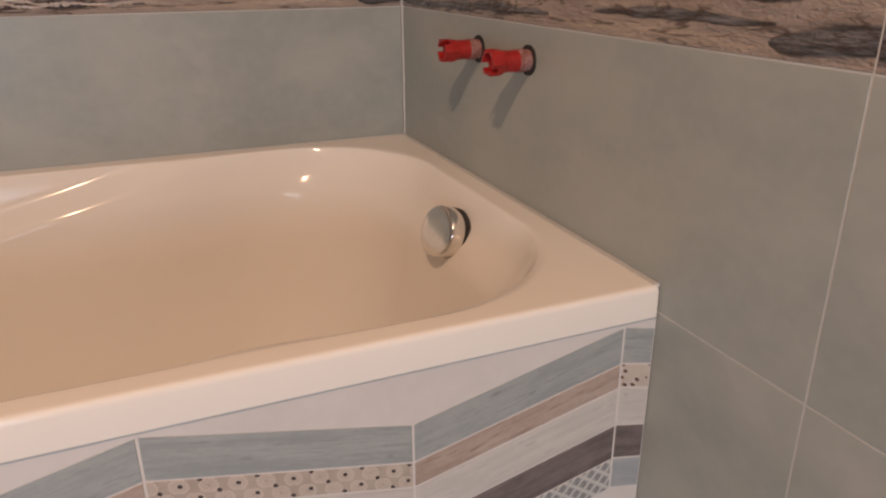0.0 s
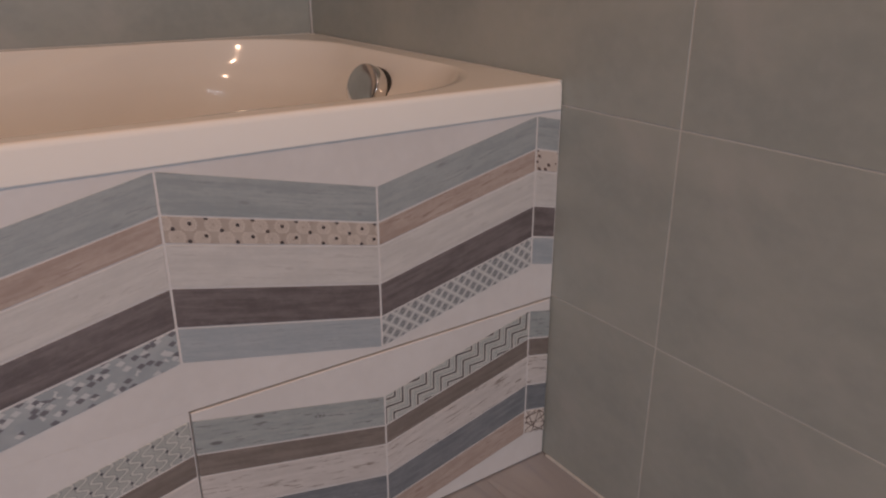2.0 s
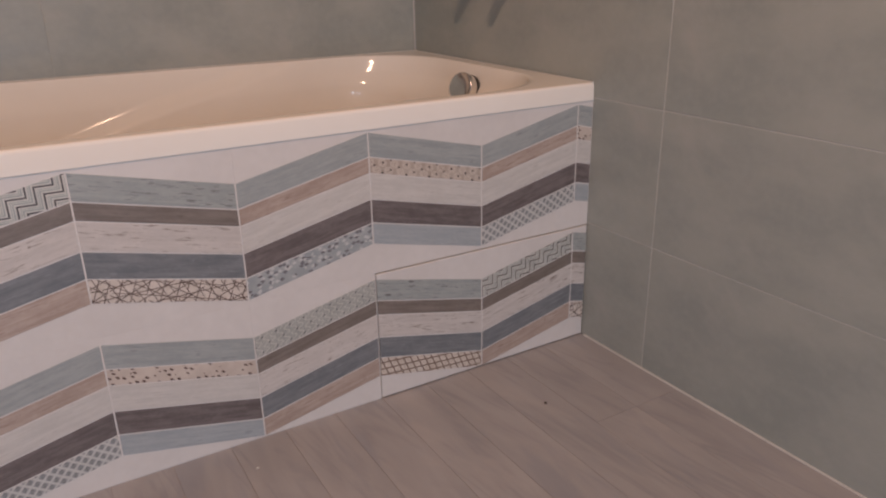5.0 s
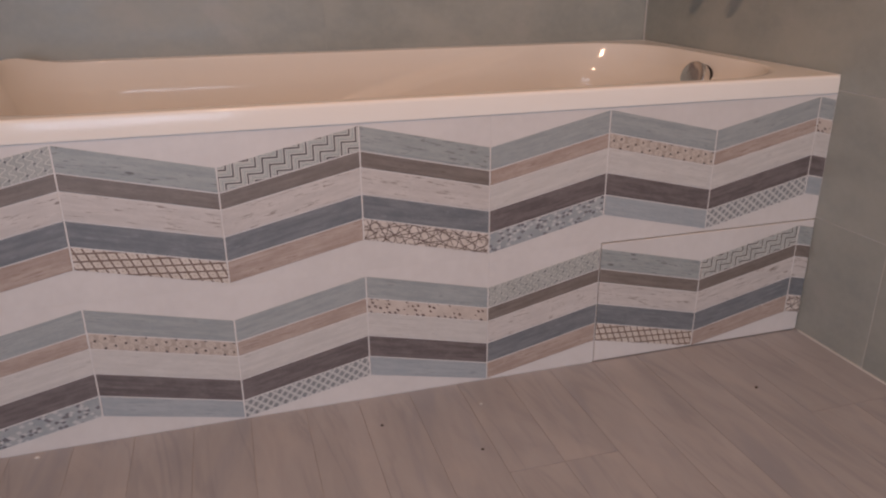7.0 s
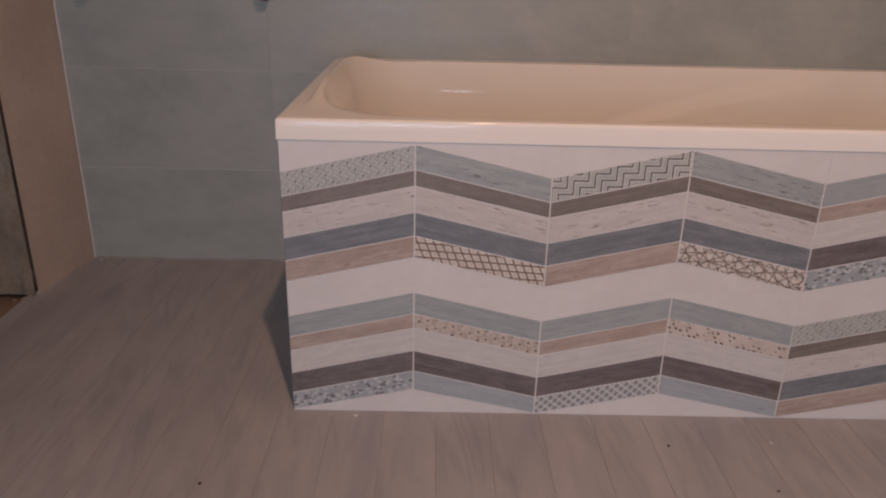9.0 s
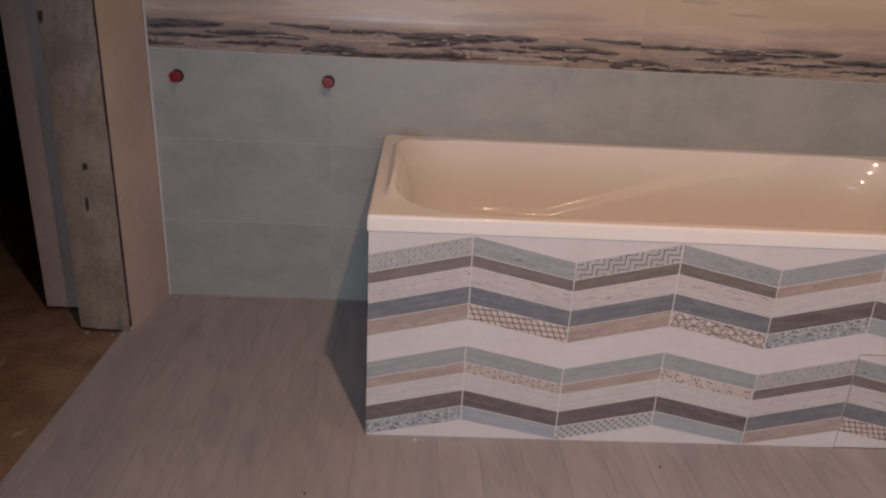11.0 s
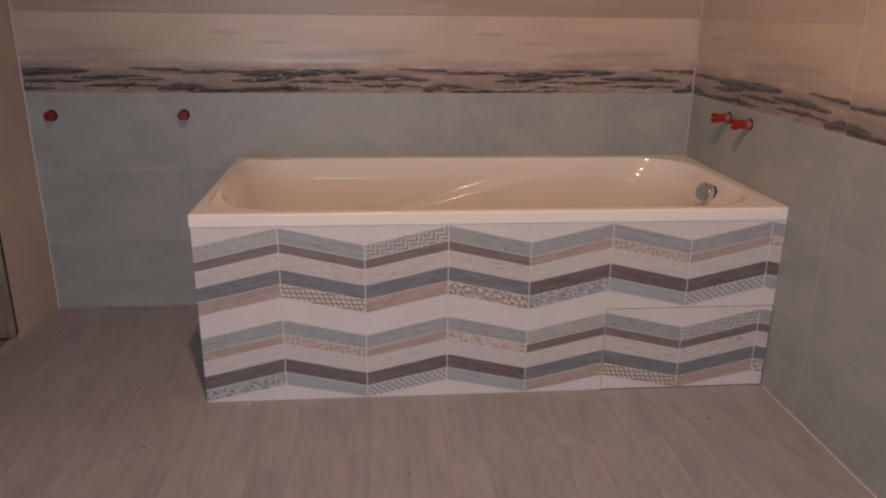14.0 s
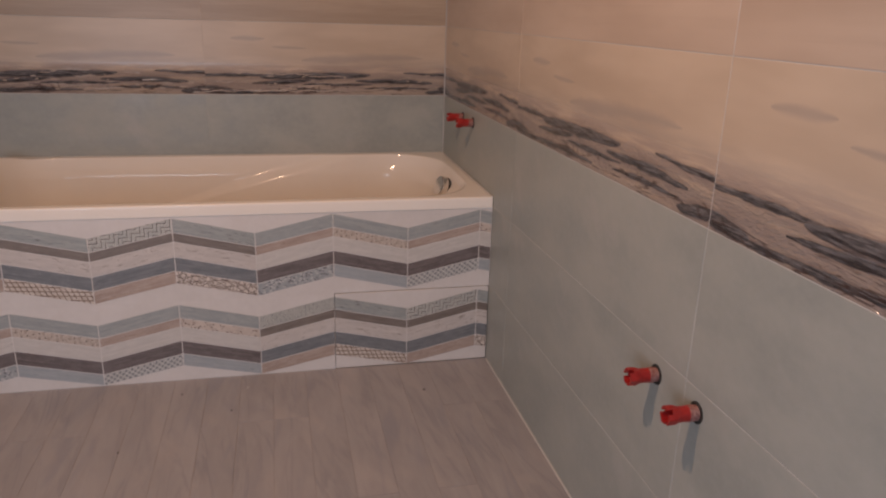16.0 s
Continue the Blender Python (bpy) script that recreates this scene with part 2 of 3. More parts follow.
def pattern(kind):
    k = Mat("printed_strip_" + kind, 0.42)
    u, v = k.u, k.v
    blot = k.noise(k.spread(40, 40, 40, 20), 1, 3)
    if kind == "steps":
        u, v = k.x, k.z
        t, n = u + v, v - u
        w = (n + t.tri(0.050)) / 0.0230
        dark = w.frac().below(0.23)
        mid = (w + 0.58).frac().below(0.17).max((w + 0.3).frac().below(0.10))
        c = k.mix(blot.ramp(0.3, 0.7), (0.50, 0.50, 0.47), (0.58, 0.57, 0.53))
        c = k.mix(mid * 0.9, c, (0.27, 0.31, 0.31))
        c = k.mix(dark, c, (0.075, 0.07, 0.075))
    elif kind == "weave":
        p, q = (u + v * 0.45) / 0.0160, (v - u * 0.16) / 0.0135
        fp, fq = p.frac(), q.frac()
        bar = fp.below(0.22)
        bar = bar.max(fq.below(0.24))
        dot = (fp - 0.62).abs().below(0.11) * (fq - 0.64).abs().below(0.12)
        c = k.mix(blot.ramp(0.3, 0.7), (0.55, 0.49, 0.43), (0.64, 0.585, 0.525))
        c = k.mix(bar * 0.95, c, (0.165, 0.11, 0.085))
        c = k.mix(dot * 0.5, c, (0.33, 0.25, 0.21))
    elif kind == "lattice":
        a, b = ((u + v * 1.05) / 0.0180).frac(), ((u - v * 1.05) / 0.0180).frac()
        line = (a - 0.10).abs().below(0.10).max((b - 0.10).abs().below(0.10))
        core = (a - 0.60).abs().below(0.27) * (b - 0.60).abs().below(0.27)
        split = (a - b).abs().below(0.12)
        c = k.mix(blot.ramp(0.3, 0.7), (0.33, 0.345, 0.35), (0.40, 0.41, 0.41))
        c = k.mix(core * 0.85, c, (0.155, 0.165, 0.175))
        c = k.mix(core * split * 0.7, c, (0.33, 0.34, 0.345))
        c = k.mix(line * 0.9, c, (0.56, 0.56, 0.545))
    elif kind == "star":
        swing = v * 430.0
        near = ((u + swing.sin() * 0.0048) / 0.0130).frac() - 0.5
        reach = (swing + 1.5708).sin().abs() * 0.075 + 0.065
        line = near.abs().below(reach)
        twin = (near.abs() - reach * 1.9).abs().below(reach * 0.35)
        du, dv = ((u + (v / 0.0146).floor() * 0.0130) / 0.026).frac() - 0.5, (v / 0.0146).frac() - 0.5
        dot = (du * du * 3.6 + dv * dv).below(0.012)
        c = k.mix(blot.ramp(0.3, 0.7), (0.33, 0.345, 0.33), (0.40, 0.41, 0.39))
        c = k.mix(twin * 0.6, c, (0.21, 0.225, 0.225))
        c = k.mix(line * 0.9, c, (0.54, 0.535, 0.50))
        c = k.mix(dot, c, (0.06, 0.06, 0.075))
    elif kind == "twigs":
        c = k.mix(blot.ramp(0.3, 0.7), (0.54, 0.485, 0.435), (0.65, 0.59, 0.54))
        for seed, turn, often, wide, gone in ((1.0, 28, 52, 0.045, 0.36), (5.0, -33, 55, 0.045, 0.38), (9.0, 64, 58, 0.045, 0.38), (13.0, -70, 56, 0.042, 0.40), (17.0, 5, 40, 0.030, 0.42), (21.0, -14, 44, 0.035, 0.40)):
            across = u * (math.sin(radians(turn)) * often) + v * (math.cos(radians(turn)) * often) + k.random * 7.0
            edge = k.rows(across + seed)
            there = k.noise(k.vec(u * 60, seed, v * 60), 1, 2).above(gone)
            c = k.mix(edge.below(wide) * there * 0.95, c, (0.10, 0.068, 0.058))
    elif kind == "shards":
        where = k.vec(u * 95 + v * 95 + k.random * 9, 1.0, v * 120 - u * 45)
        pick, d = k.cells(where, "F1", 1.0, True, "CHEBYCHEV"), k.cells(where, "F1", 1.0, False, "CHEBYCHEV")
        near = d.below(0.36) * (blot - 0.1).above(0.28)
        c = k.mix(blot.ramp(0.3, 0.7), (0.30, 0.33, 0.345), (0.37, 0.395, 0.405))
        c = k.mix(near * pick.above(0.60), c, (0.50, 0.51, 0.51))
        c = k.mix(near * pick.below(0.40), c, (0.15, 0.15, 0.165))
    elif kind == "daisies":
        row = (v / 0.0062).floor()
        du, dv = ((u - row * 0.0163) / 0.0475).frac() - 0.5, (v / 0.0062).frac() - 0.5
        dot = (du * du * 58.0 + dv * dv).below(0.11)
        file = (v / 0.0142).floor()
        pu, pv = ((u + file * 0.0120) / 0.0240).frac() - 0.5, (v / 0.0142).frac() - 0.5
        r2 = pu * pu * 2.8 + pv * pv
        ang = pv.op("ARCTAN2", pu * 1.67)
        petal = (ang * 8.0).sin().abs().above(0.72) * r2.above(0.012) * r2.below(0.36)
        c = k.mix(blot.ramp(0.3, 0.7), (0.385, 0.325, 0.28), (0.455, 0.395, 0.345))
        c = k.mix(petal * 0.85, c, (0.60, 0.535, 0.475))
        c = k.mix((r2 - 0.25).abs().below(0.035) * 0.6, c, (0.58, 0.52, 0.46))
        c = k.mix(dot, c, (0.05, 0.04, 0.042))
    else:
        where = k.vec(u * 92 + v * 46 + k.random * 9, 2.0, v * 108)
        d, pick = k.cells(where, "F1", 1.0, False, "EUCLIDEAN", 0.45), k.cells(where, "F1", 1.0, True, "EUCLIDEAN", 0.45)
        c = k.mix(blot.ramp(0.3, 0.7), (0.50, 0.435, 0.385), (0.58, 0.515, 0.46))
        c = k.mix(d.below(0.27) * pick.above(0.06), c, (0.10, 0.062, 0.052))
    k.colour(c)
    return k.m


BLUE_TILE, DECO_TILE, BEIGE_TILE, CREAM_TILE, FLOOR_TILE = m_blue_tile(), m_deco_tile(), m_beige_tile(), m_cream_tile(), m_floor()
GROUT = m_plain("pale_grout", (0.47, 0.465, 0.45), (0.57, 0.56, 0.54), 0.85)
FLOOR_GROUT = m_plain("grey_grout", (0.245, 0.23, 0.222), (0.36, 0.33, 0.31), 0.85, 9.0)
SEALANT = m_plain("white_sealant", (0.52, 0.51, 0.49), (0.60, 0.59, 0.57), 0.4)
ACRYLIC = m_plain("white_acrylic", (0.80, 0.763, 0.706), (0.82, 0.783, 0.727), 0.11, 3.0, 20.0, 0.0, spec=0.26)
CHROME = m_plain("chrome", (0.72, 0.70, 0.67), (0.80, 0.78, 0.75), 0.12, 30.0, 90.0, 0.0, metal=1.0)
# rubber of the gasket; also black for shade in outlet holes and hatch gap
BLACK = m_plain("black_rubber_and_gap_shade", (0.012, 0.012, 0.012), (0.03, 0.028, 0.026), 0.7)
PANEL_WHITE = m_plain("white_matt_glaze", (0.602, 0.580, 0.563), (0.657, 0.635, 0.618), 0.38, 5.0, 60.0, 0.0002)
PLASTER = m_plain("beige_plaster", (0.50, 0.40, 0.325), (0.60, 0.49, 0.41), 0.85, 4.0, 60.0, 0.001)
CEILING_PAINT = m_plain("white_paint", (0.72, 0.69, 0.65), (0.80, 0.77, 0.73), 0.9)
RAW = m_plain("raw_cement", (0.20, 0.160, 0.118), (0.33, 0.275, 0.213), 0.95, 7.0, 70.0, 0.003)
JAMB = m_plain("pale_filler", (0.42, 0.36, 0.33), (0.54, 0.47, 0.43), 0.9, 6.0, 60.0, 0.001)
SCREED = m_plain("brown_screed", (0.17, 0.115, 0.08), (0.29, 0.205, 0.145), 0.95, 9.0, 80.0, 0.002)
# hall plaster made darker: the hall's lack of light is in the colour
DARK_WALL = m_plain("shade_darkened_plaster", (0.20, 0.18, 0.16), (0.28, 0.25, 0.22), 0.95)
RED = m_plain("red_plastic", (0.27, 0.011, 0.011), (0.37, 0.02, 0.016), 0.40, 60.0, 200.0, 0.0002)
THREAD = m_plain("dusty_red_thread", (0.22, 0.07, 0.06), (0.34, 0.20, 0.18), 0.7, 90.0, 300.0, 0.0006)
# dirt of the crumbs; also the painted shade of the board gap and cement hole
DIRT_AND_GAP_SHADE = m_plain("dark_crumb_and_gap_shade", (0.03, 0.022, 0.018), (0.07, 0.05, 0.04), 0.9)

BANDS = {
    "blue": m_band("grey_blue_strip", (0.278, 0.308, 0.314), (0.362, 0.387, 0.388), (0.17, 0.18, 0.18), 0.35),
    "worn": m_band("worn_grey_blue_strip", (0.278, 0.308, 0.308), (0.362, 0.386, 0.38), (0.11, 0.11, 0.11), 0.85),
    "sky": m_band("light_blue_strip", (0.312, 0.348, 0.372), (0.385, 0.415, 0.432), (0.2, 0.22, 0.235), 0.4),
    "umber": m_band("dark_umber_strip", (0.105, 0.088, 0.088), (0.185, 0.16, 0.16), (0.25, 0.225, 0.215), 0.3),
    "taupe": m_band("taupe_strip", (0.155, 0.13, 0.115), (0.225, 0.195, 0.175), (0.10, 0.08, 0.07), 0.4),
    "slate": m_band("slate_blue_strip", (0.135, 0.150, 0.168), (0.21, 0.222, 0.234), (0.27, 0.28, 0.30), 0.4),
    "chalk": m_band("chalk_white_strip", (0.50, 0.485, 0.465), (0.585, 0.565, 0.54), (0.38, 0.36, 0.345), 0.4),
    "whitewash": m_band("whitewashed_strip", (0.49, 0.46, 0.44), (0.585, 0.55, 0.525), (0.22, 0.185, 0.16), 0.9),
    "sand": m_band("sand_brown_strip", (0.335, 0.26, 0.22), (0.455, 0.375, 0.33), (0.22, 0.15, 0.12), 0.6),
}
for kind in ("steps", "weave", "lattice", "star", "twigs", "shards", "daisies", "seeds"):
    BANDS[kind] = pattern(kind)


# ---- mesh helpers ----
def mesh_of(bm, name, material, smooth=False):
    me = bpy.data.meshes.new(name)
    bmesh.ops.recalc_face_normals(bm, faces=bm.faces[:])
    bm.to_mesh(me)
    bm.free()
    me.materials.append(material)
    if smooth:
        for p in me.polygons:
            p.use_smooth = True
    return me


def part(name, bm, material, parent, label="", at=None, smooth=False):
    ob = new(name, bm if isinstance(bm, bpy.types.Mesh) else mesh_of(bm, name, material, smooth))
    ob.parent = parent
    if at is not None:
        ob.matrix_basis = at
    return tagged(ob, label)


def box(x0, x1, y0, y1, z0, z1, bevel=0.0, bm=None):
    bm = bm or bmesh.new()
    r = bmesh.ops.create_cube(bm, size=1)
    bmesh.ops.transform(bm, matrix=Matrix.LocRotScale(((x0 + x1) / 2, (y0 + y1) / 2, (z0 + z1) / 2), None, (x1 - x0, y1 - y0, z1 - z0)), verts=r["verts"])
    if bevel:
        bmesh.ops.bevel(bm, geom=list({e for v in r["verts"] for e in v.link_edges}), offset=bevel, segments=2, affect="EDGES", profile=0.5)
    return bm


def slab(outline, y0, y1, chamfer=0.0):
    """A flat piece: its outline in x and z, its face at y0, its back at y1."""
    bm = bmesh.new()
    cx, cz = sum(p[0] for p in outline) / len(outline), sum(p[1] for p in outline) / len(outline)
    rings = []
    for y, inset in ((y1, 0.0), (y0 + chamfer, 0.0), (y0, chamfer)):
        rings.append([bm.verts.new((x + math.copysign(min(inset, abs(cx - x)), cx - x), y, z + math.copysign(min(inset, abs(cz - z)), cz - z))) for x, z in outline])
    for a, b in zip(rings, rings[1:]):
        for i in range(len(outline)):
            j = (i + 1) % len(outline)
            bm.faces.new((a[i], a[j], b[j], b[i]))
    bm.faces.new(rings[-1])
    bm.faces.new(rings[0])
    return bm


def lathe(profile, n=28, axis="x", bm=None):
    """A turned piece: (distance along the axis, radius)."""
    bm = bm or bmesh.new()
    rings = []
    for d, r in profile:
        rings.append([bm.verts.new((d, r * math.cos(2 * math.pi * i / n), r * math.sin(2 * math.pi * i / n))) for i in range(n)])
    for a, b in zip(rings, rings[1:]):
        for i in range(n):
            j = (i + 1) % n
            bm.faces.new((a[i], a[j], b[j], b[i]))
    bm.faces.new(rings[-1])
    bm.faces.new(rings[0])
    return bm


def structure(name, bm, material, label, category):
    return tagged(new(name, mesh_of(bm, name, material)), label, category, kind="structure")


# ---- the room ----
BACK, LEFT, SOUTH, TOP = 0.758, -2.425, -3.3, 2.62
ROW, LONG, DEEP = 0.2712, 0.940, 0.0085

wall_back = structure("wall_back", box(-2.60, 0.0, BACK + 0.0008, BACK + 0.15, 0, TOP), GROUT, "tiled wall in grey-blue tiles under a streaked glossy border row", "wall")
wall_right = structure("wall_right", box(0.0038, 0.15, SOUTH, BACK + 0.15, 0, TOP), GROUT, "tiled wall in grey-blue tiles under a streaked glossy border row", "wall")
wall_left = structure("wall_left", box(-2.60, LEFT - 0.012, SOUTH, -0.356, 0, TOP), PLASTER, "bare beige plastered wall beside an open doorway", "wall")
box_over = structure("wall_over_door", box(-2.60, LEFT - 0.012, -0.356, 0.505, 2.1, TOP), PLASTER, "bare plastered wall over the doorway", "wall")
# unseen closing wall; the opening is added so the fill lamp shines in
bm = box(-2.60, -2.32, SOUTH - 0.15, SOUTH, 0, TOP)
for piece in ((-2.32, -1.08, 0.0, 0.24), (-2.32, -1.08, 1.42, TOP), (-1.08, 0.15, 0.0, TOP)):
    box(piece[0], piece[1], SOUTH - 0.15, SOUTH, piece[2], piece[3], bm=bm)
wall_south = structure("wall_south", bm, PLASTER, "unseen plain plastered wall with an opening added for the fill lamp", "wall")
ceiling = structure("ceiling", box(-2.60, 0.15, SOUTH - 0.15, BACK + 0.15, TOP, TOP + 0.12), CEILING_PAINT, "plain white painted ceiling", "ceiling")
floor = structure("floor", box(-2.47, 0.02, SOUTH, BACK + 0.01, -0.06, -0.0009), FLOOR_GROUT, "grey wood-look tiled floor with thin dark joints", "floor")

# the short wall beside the doorway, plastered on the side and raw at its end
bm = bmesh.new()
low = [(-2.416, BACK), (-2.446, 0.500), (-2.60, 0.512), (-2.60, BACK)]
a = [bm.verts.new((x, y, 0)) for x, y in low]
b = [bm.verts.new((x, y, TOP)) for x, y in low]
bm.faces.new(a), bm.faces.new(b)
for i in range(4):
    bm.faces.new((a[i], a[(i + 1) % 4], b[(i + 1) % 4], b[i]))
nib = structure("wall_nib", bm, PLASTER, "short beige plastered wall end beside the doorway", "wall")
bm = bmesh.new()
random.seed(4)
cols, rows_n = 8, 60
grid = [[bm.verts.new((-2.602 + 0.153 * i / cols, 0.496 + 0.012 * (1 - i / cols) - 0.003 * random.random() - (0.006 * random.random() if j < 2 else 0), TOP * j / rows_n)) for i in range(cols + 1)] for j in range(rows_n + 1)]
for j in range(rows_n):
    for i in range(cols):
        bm.faces.new((grid[j][i], grid[j][i + 1], grid[j + 1][i + 1], grid[j + 1][i]))
raw_end = part("raw_end", bm, RAW, nib, "rough raw cement end of the wall")
# solid dark strip in place of a gap, its shade given by colour
part("board_edge", box(-2.4505, -2.4455, 0.4945, 0.5005, 0.012, TOP), DIRT_AND_GAP_SHADE, nib, "thin dark strip that stands for the shade in the board's gap")
# flat dark patches, no real recess: the hole's shade is painted on
bm = bmesh.new()
for cx, cz, a, b in ((-2.588, 0.912, 0.007, 0.016), (-2.531, 0.40, 0.003, 0.022), (-2.524, 0.512, 0.006, 0.010)):
    ring = [bm.verts.new((cx + a * math.cos(t) * random.uniform(0.7, 1.2), 0.4925, cz + b * math.sin(t) * random.uniform(0.7, 1.2))) for t in (math.tau * n / 11 for n in range(11))]
    back_ring = [bm.verts.new((v.co.x, 0.500, v.co.z)) for v in ring]
    bm.faces.new(ring)
    for n in range(11):
        bm.faces.new((ring[n], ring[(n + 1) % 11], back_ring[(n + 1) % 11], back_ring[n]))
part("chip", bm, DIRT_AND_GAP_SHADE, nib, "dark patches that stand for a shaded hole and small marks in the raw cement")
jamb = structure("door_jamb", box(-2.766, -2.601, 0.635, 0.80, 0, 2.1, 0.003), JAMB, "pale filled jamb of an open doorway without a door", "door frame")
hall_floor = structure("hall_floor", box(-5.5, -2.47, SOUTH, 3.0, -0.07, -0.012), SCREED, "bare brown screed floor of the unlit hall", "floor")
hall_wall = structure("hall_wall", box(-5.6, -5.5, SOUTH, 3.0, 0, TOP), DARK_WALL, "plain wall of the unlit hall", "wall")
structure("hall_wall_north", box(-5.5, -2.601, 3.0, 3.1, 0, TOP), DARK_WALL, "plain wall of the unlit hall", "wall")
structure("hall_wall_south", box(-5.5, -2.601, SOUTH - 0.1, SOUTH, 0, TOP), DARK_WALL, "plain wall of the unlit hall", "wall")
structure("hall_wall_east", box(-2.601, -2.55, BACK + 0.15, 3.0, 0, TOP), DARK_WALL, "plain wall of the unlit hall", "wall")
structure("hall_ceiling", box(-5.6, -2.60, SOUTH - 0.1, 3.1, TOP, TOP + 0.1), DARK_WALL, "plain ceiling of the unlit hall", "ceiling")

# beads of sealant in the corners
bead = structure("trim_corner", box(0.0006, 0.004, BACK - 0.0025, BACK + 0.001, 0.582, TOP, 0.0008), SEALANT, "white sealant bead in the wall corner", "trim")
structure("trim_floor_right", box(-0.0002, 0.004, SOUTH, -0.010, -0.001, 0.0025, 0.0008), SEALANT, "white sealant bead between wall and floor", "trim")
structure("trim_corner_left", box(-2.4140, -2.4085, BACK - 0.004, BACK + 0.001, 0.0, TOP, 0.001), SEALANT, "white sealant bead in the wall corner", "trim")
structure("trim_floor_back", box(-2.41, -1.70, BACK - 0.003, BACK + 0.001, -0.001, 0.003, 0.001), FLOOR_GROUT, "thin bead between wall and floor", "trim")


# ---- the bathtub ----
def loop_points(x0, x1, y0, y1, r, side=84, corner=16):
    """Points round a rectangle with rounded corners; the same number whatever its size."""
    r = min(r, (x1 - x0) / 2.01, (y1 - y0) / 2.01)
    pts = []
    for cx, cy, a, nx, ny in ((x1 - r, y0 + r, -90, x1, y1 - r), (x1 - r, y1 - r, 0, x0 + r, y1), (x0 + r, y1 - r, 90, x0, y0 + r), (x0 + r, y0 + r, 180, x1 - r, y0)):
        for i in range(corner):
            t = radians(a + 90 * i / corner)
            pts.append((cx + r * math.cos(t), cy + r * math.sin(t)))
        t = radians(a + 90)
        sx, sy = cx + r * math.cos(t), cy + r * math.sin(t)
        for i in range(side):
            f = i / side
            pts.append((sx + (nx - sx) * f, sy + (ny - sy) * f))
    return pts


def ease(a, b, x):
    t = max(0.0, min(1.0, (x - a) / (b - a)))
    return t * t * (3 - 2 * t)


def crease_depth(x):
    """How far under the rim the arm-rest line runs."""
    return min(0.21, 0.25 * max(0.0, -0.34 - x))


RIM, SKIRT = 0.574, 0.037
bathtub = tagged(new("bathtub"), "white acrylic bathtub with a flat rim, set in a tiled corner", "bathtub")
bm = bmesh.new()
rings = []
ox = (-1.700, 0.002, -0.0014, BACK - 0.0015)
for z, inset, r in ((RIM - SKIRT, 0.010, 0.003), (RIM - SKIRT, 0.0, 0.003), (RIM - SKIRT + 0.002, 0.0, 0.003), (RIM - 0.007, 0.0003, 0.003), (RIM - 0.0025, 0.0009, 0.004), (RIM - 0.0008, 0.0027, 0.005), (RIM, 0.006, 0.007)):
    rings.append([(x, y, z) for x, y in loop_points(ox[0] + inset, ox[1] - inset, ox[2] + inset, ox[3] - inset, r)])
# the flat of the rim, which swells into a low head rest at one end
def swell_at(x, y):
    return 0.026 * ease(-1.42, -1.60, x) * ease(0.10, 0.30, y) * (1 - ease(0.60, 0.73, y))


LEVELS, DEPTH = 190, 0.415
flat = (-1.640, -0.050, 0.040, 0.716)
outer_pts = [p[:2] for p in rings[-1]]
inner_pts = loop_points(flat[0] - 0.012, flat[1] + 0.012, flat[2] - 0.012, flat[3] + 0.012, 0.21)
for i in range(1, 10):
    f = i / 10
    rings.append([(a[0] + (b[0] - a[0]) * f, a[1] + (b[1] - a[1]) * f, RIM + swell_at(b[0], b[1]) * ease(0.55, 1.0, f)) for a, b in zip(outer_pts, inner_pts)])
for i in range(LEVELS + 1):
    s = i / LEVELS
    # the wall falls steeply, then runs out into the bottom
    fall = 1 - (1 - s) ** 1.9
    lip = 0.012 * (1 - ease(0.0, 0.10, s))
    run = 0.42 * s + 0.58 * s ** 3.2
    z = RIM - DEPTH * fall * ease(-0.02, 0.06, s) - 0.0005
    ring = []
    for (x, y) in loop_points(flat[0] - lip + 0.46 * run, flat[1] + lip - 0.24 * run - 0.030 * ease(0.0, 0.13, s), flat[2] - lip + 0.16 * run, flat[3] + lip - 0.16 * run, 0.21 - 0.05 * s):
        depth = RIM - z
        mid = (flat[2] + flat[3]) / 2
        across = ease(0.10, 0.22, abs(y - mid)) * (1 - ease(0.50, 0.9, s))
        slope = 0.006 + 0.085 * max(0.0, min(0.38, x + 1.16))
        step = 0.024 * across * ease(-slope, 0.004, depth - crease_depth(x)) * ease(-0.30, -0.50, x) * (1 - ease(-1.15, -1.45, x))
        ring.append((x, y - math.copysign(step, y - mid), z + swell_at(x, y) * (1 - ease(0.03, 0.30, s))))
    rings.append(ring)
# the tub stands a little higher along the wall
made = [[bm.verts.new((x, y, z + 0.007 * max(0.0, y) / BACK)) for x, y, z in ring] for ring in rings]
count = len(made[0])
for a, b in zip(made, made[1:]):
    for i in range(count):
        j = (i + 1) % count
        bm.faces.new((a[i], a[j], b[j], b[i]))
middle = bm.verts.new((-0.85, 0.378, RIM - DEPTH - 0.004))
for i in range(count):
    bm.faces.new((made[-1][i], made[-1][(i + 1) % count], middle))
shell = part("shell", bm, ACRYLIC, bathtub, smooth=True)
turned = pose(-0.080, 0.358, 0.524, 0, 20, 0) @ pose(0, 0, 0, 0, 0, 192)
overflow = part("overflow_cover", lathe([(0.0, 0.032), (0.001, 0.0355), (0.003, 0.0368), (0.022, 0.0368), (0.0245, 0.0358), (0.0255, 0.033), (0.0258, 0.02), (0.0258, 0.001)], 40), CHROME, bathtub, "round chrome overflow cover", turned, True)
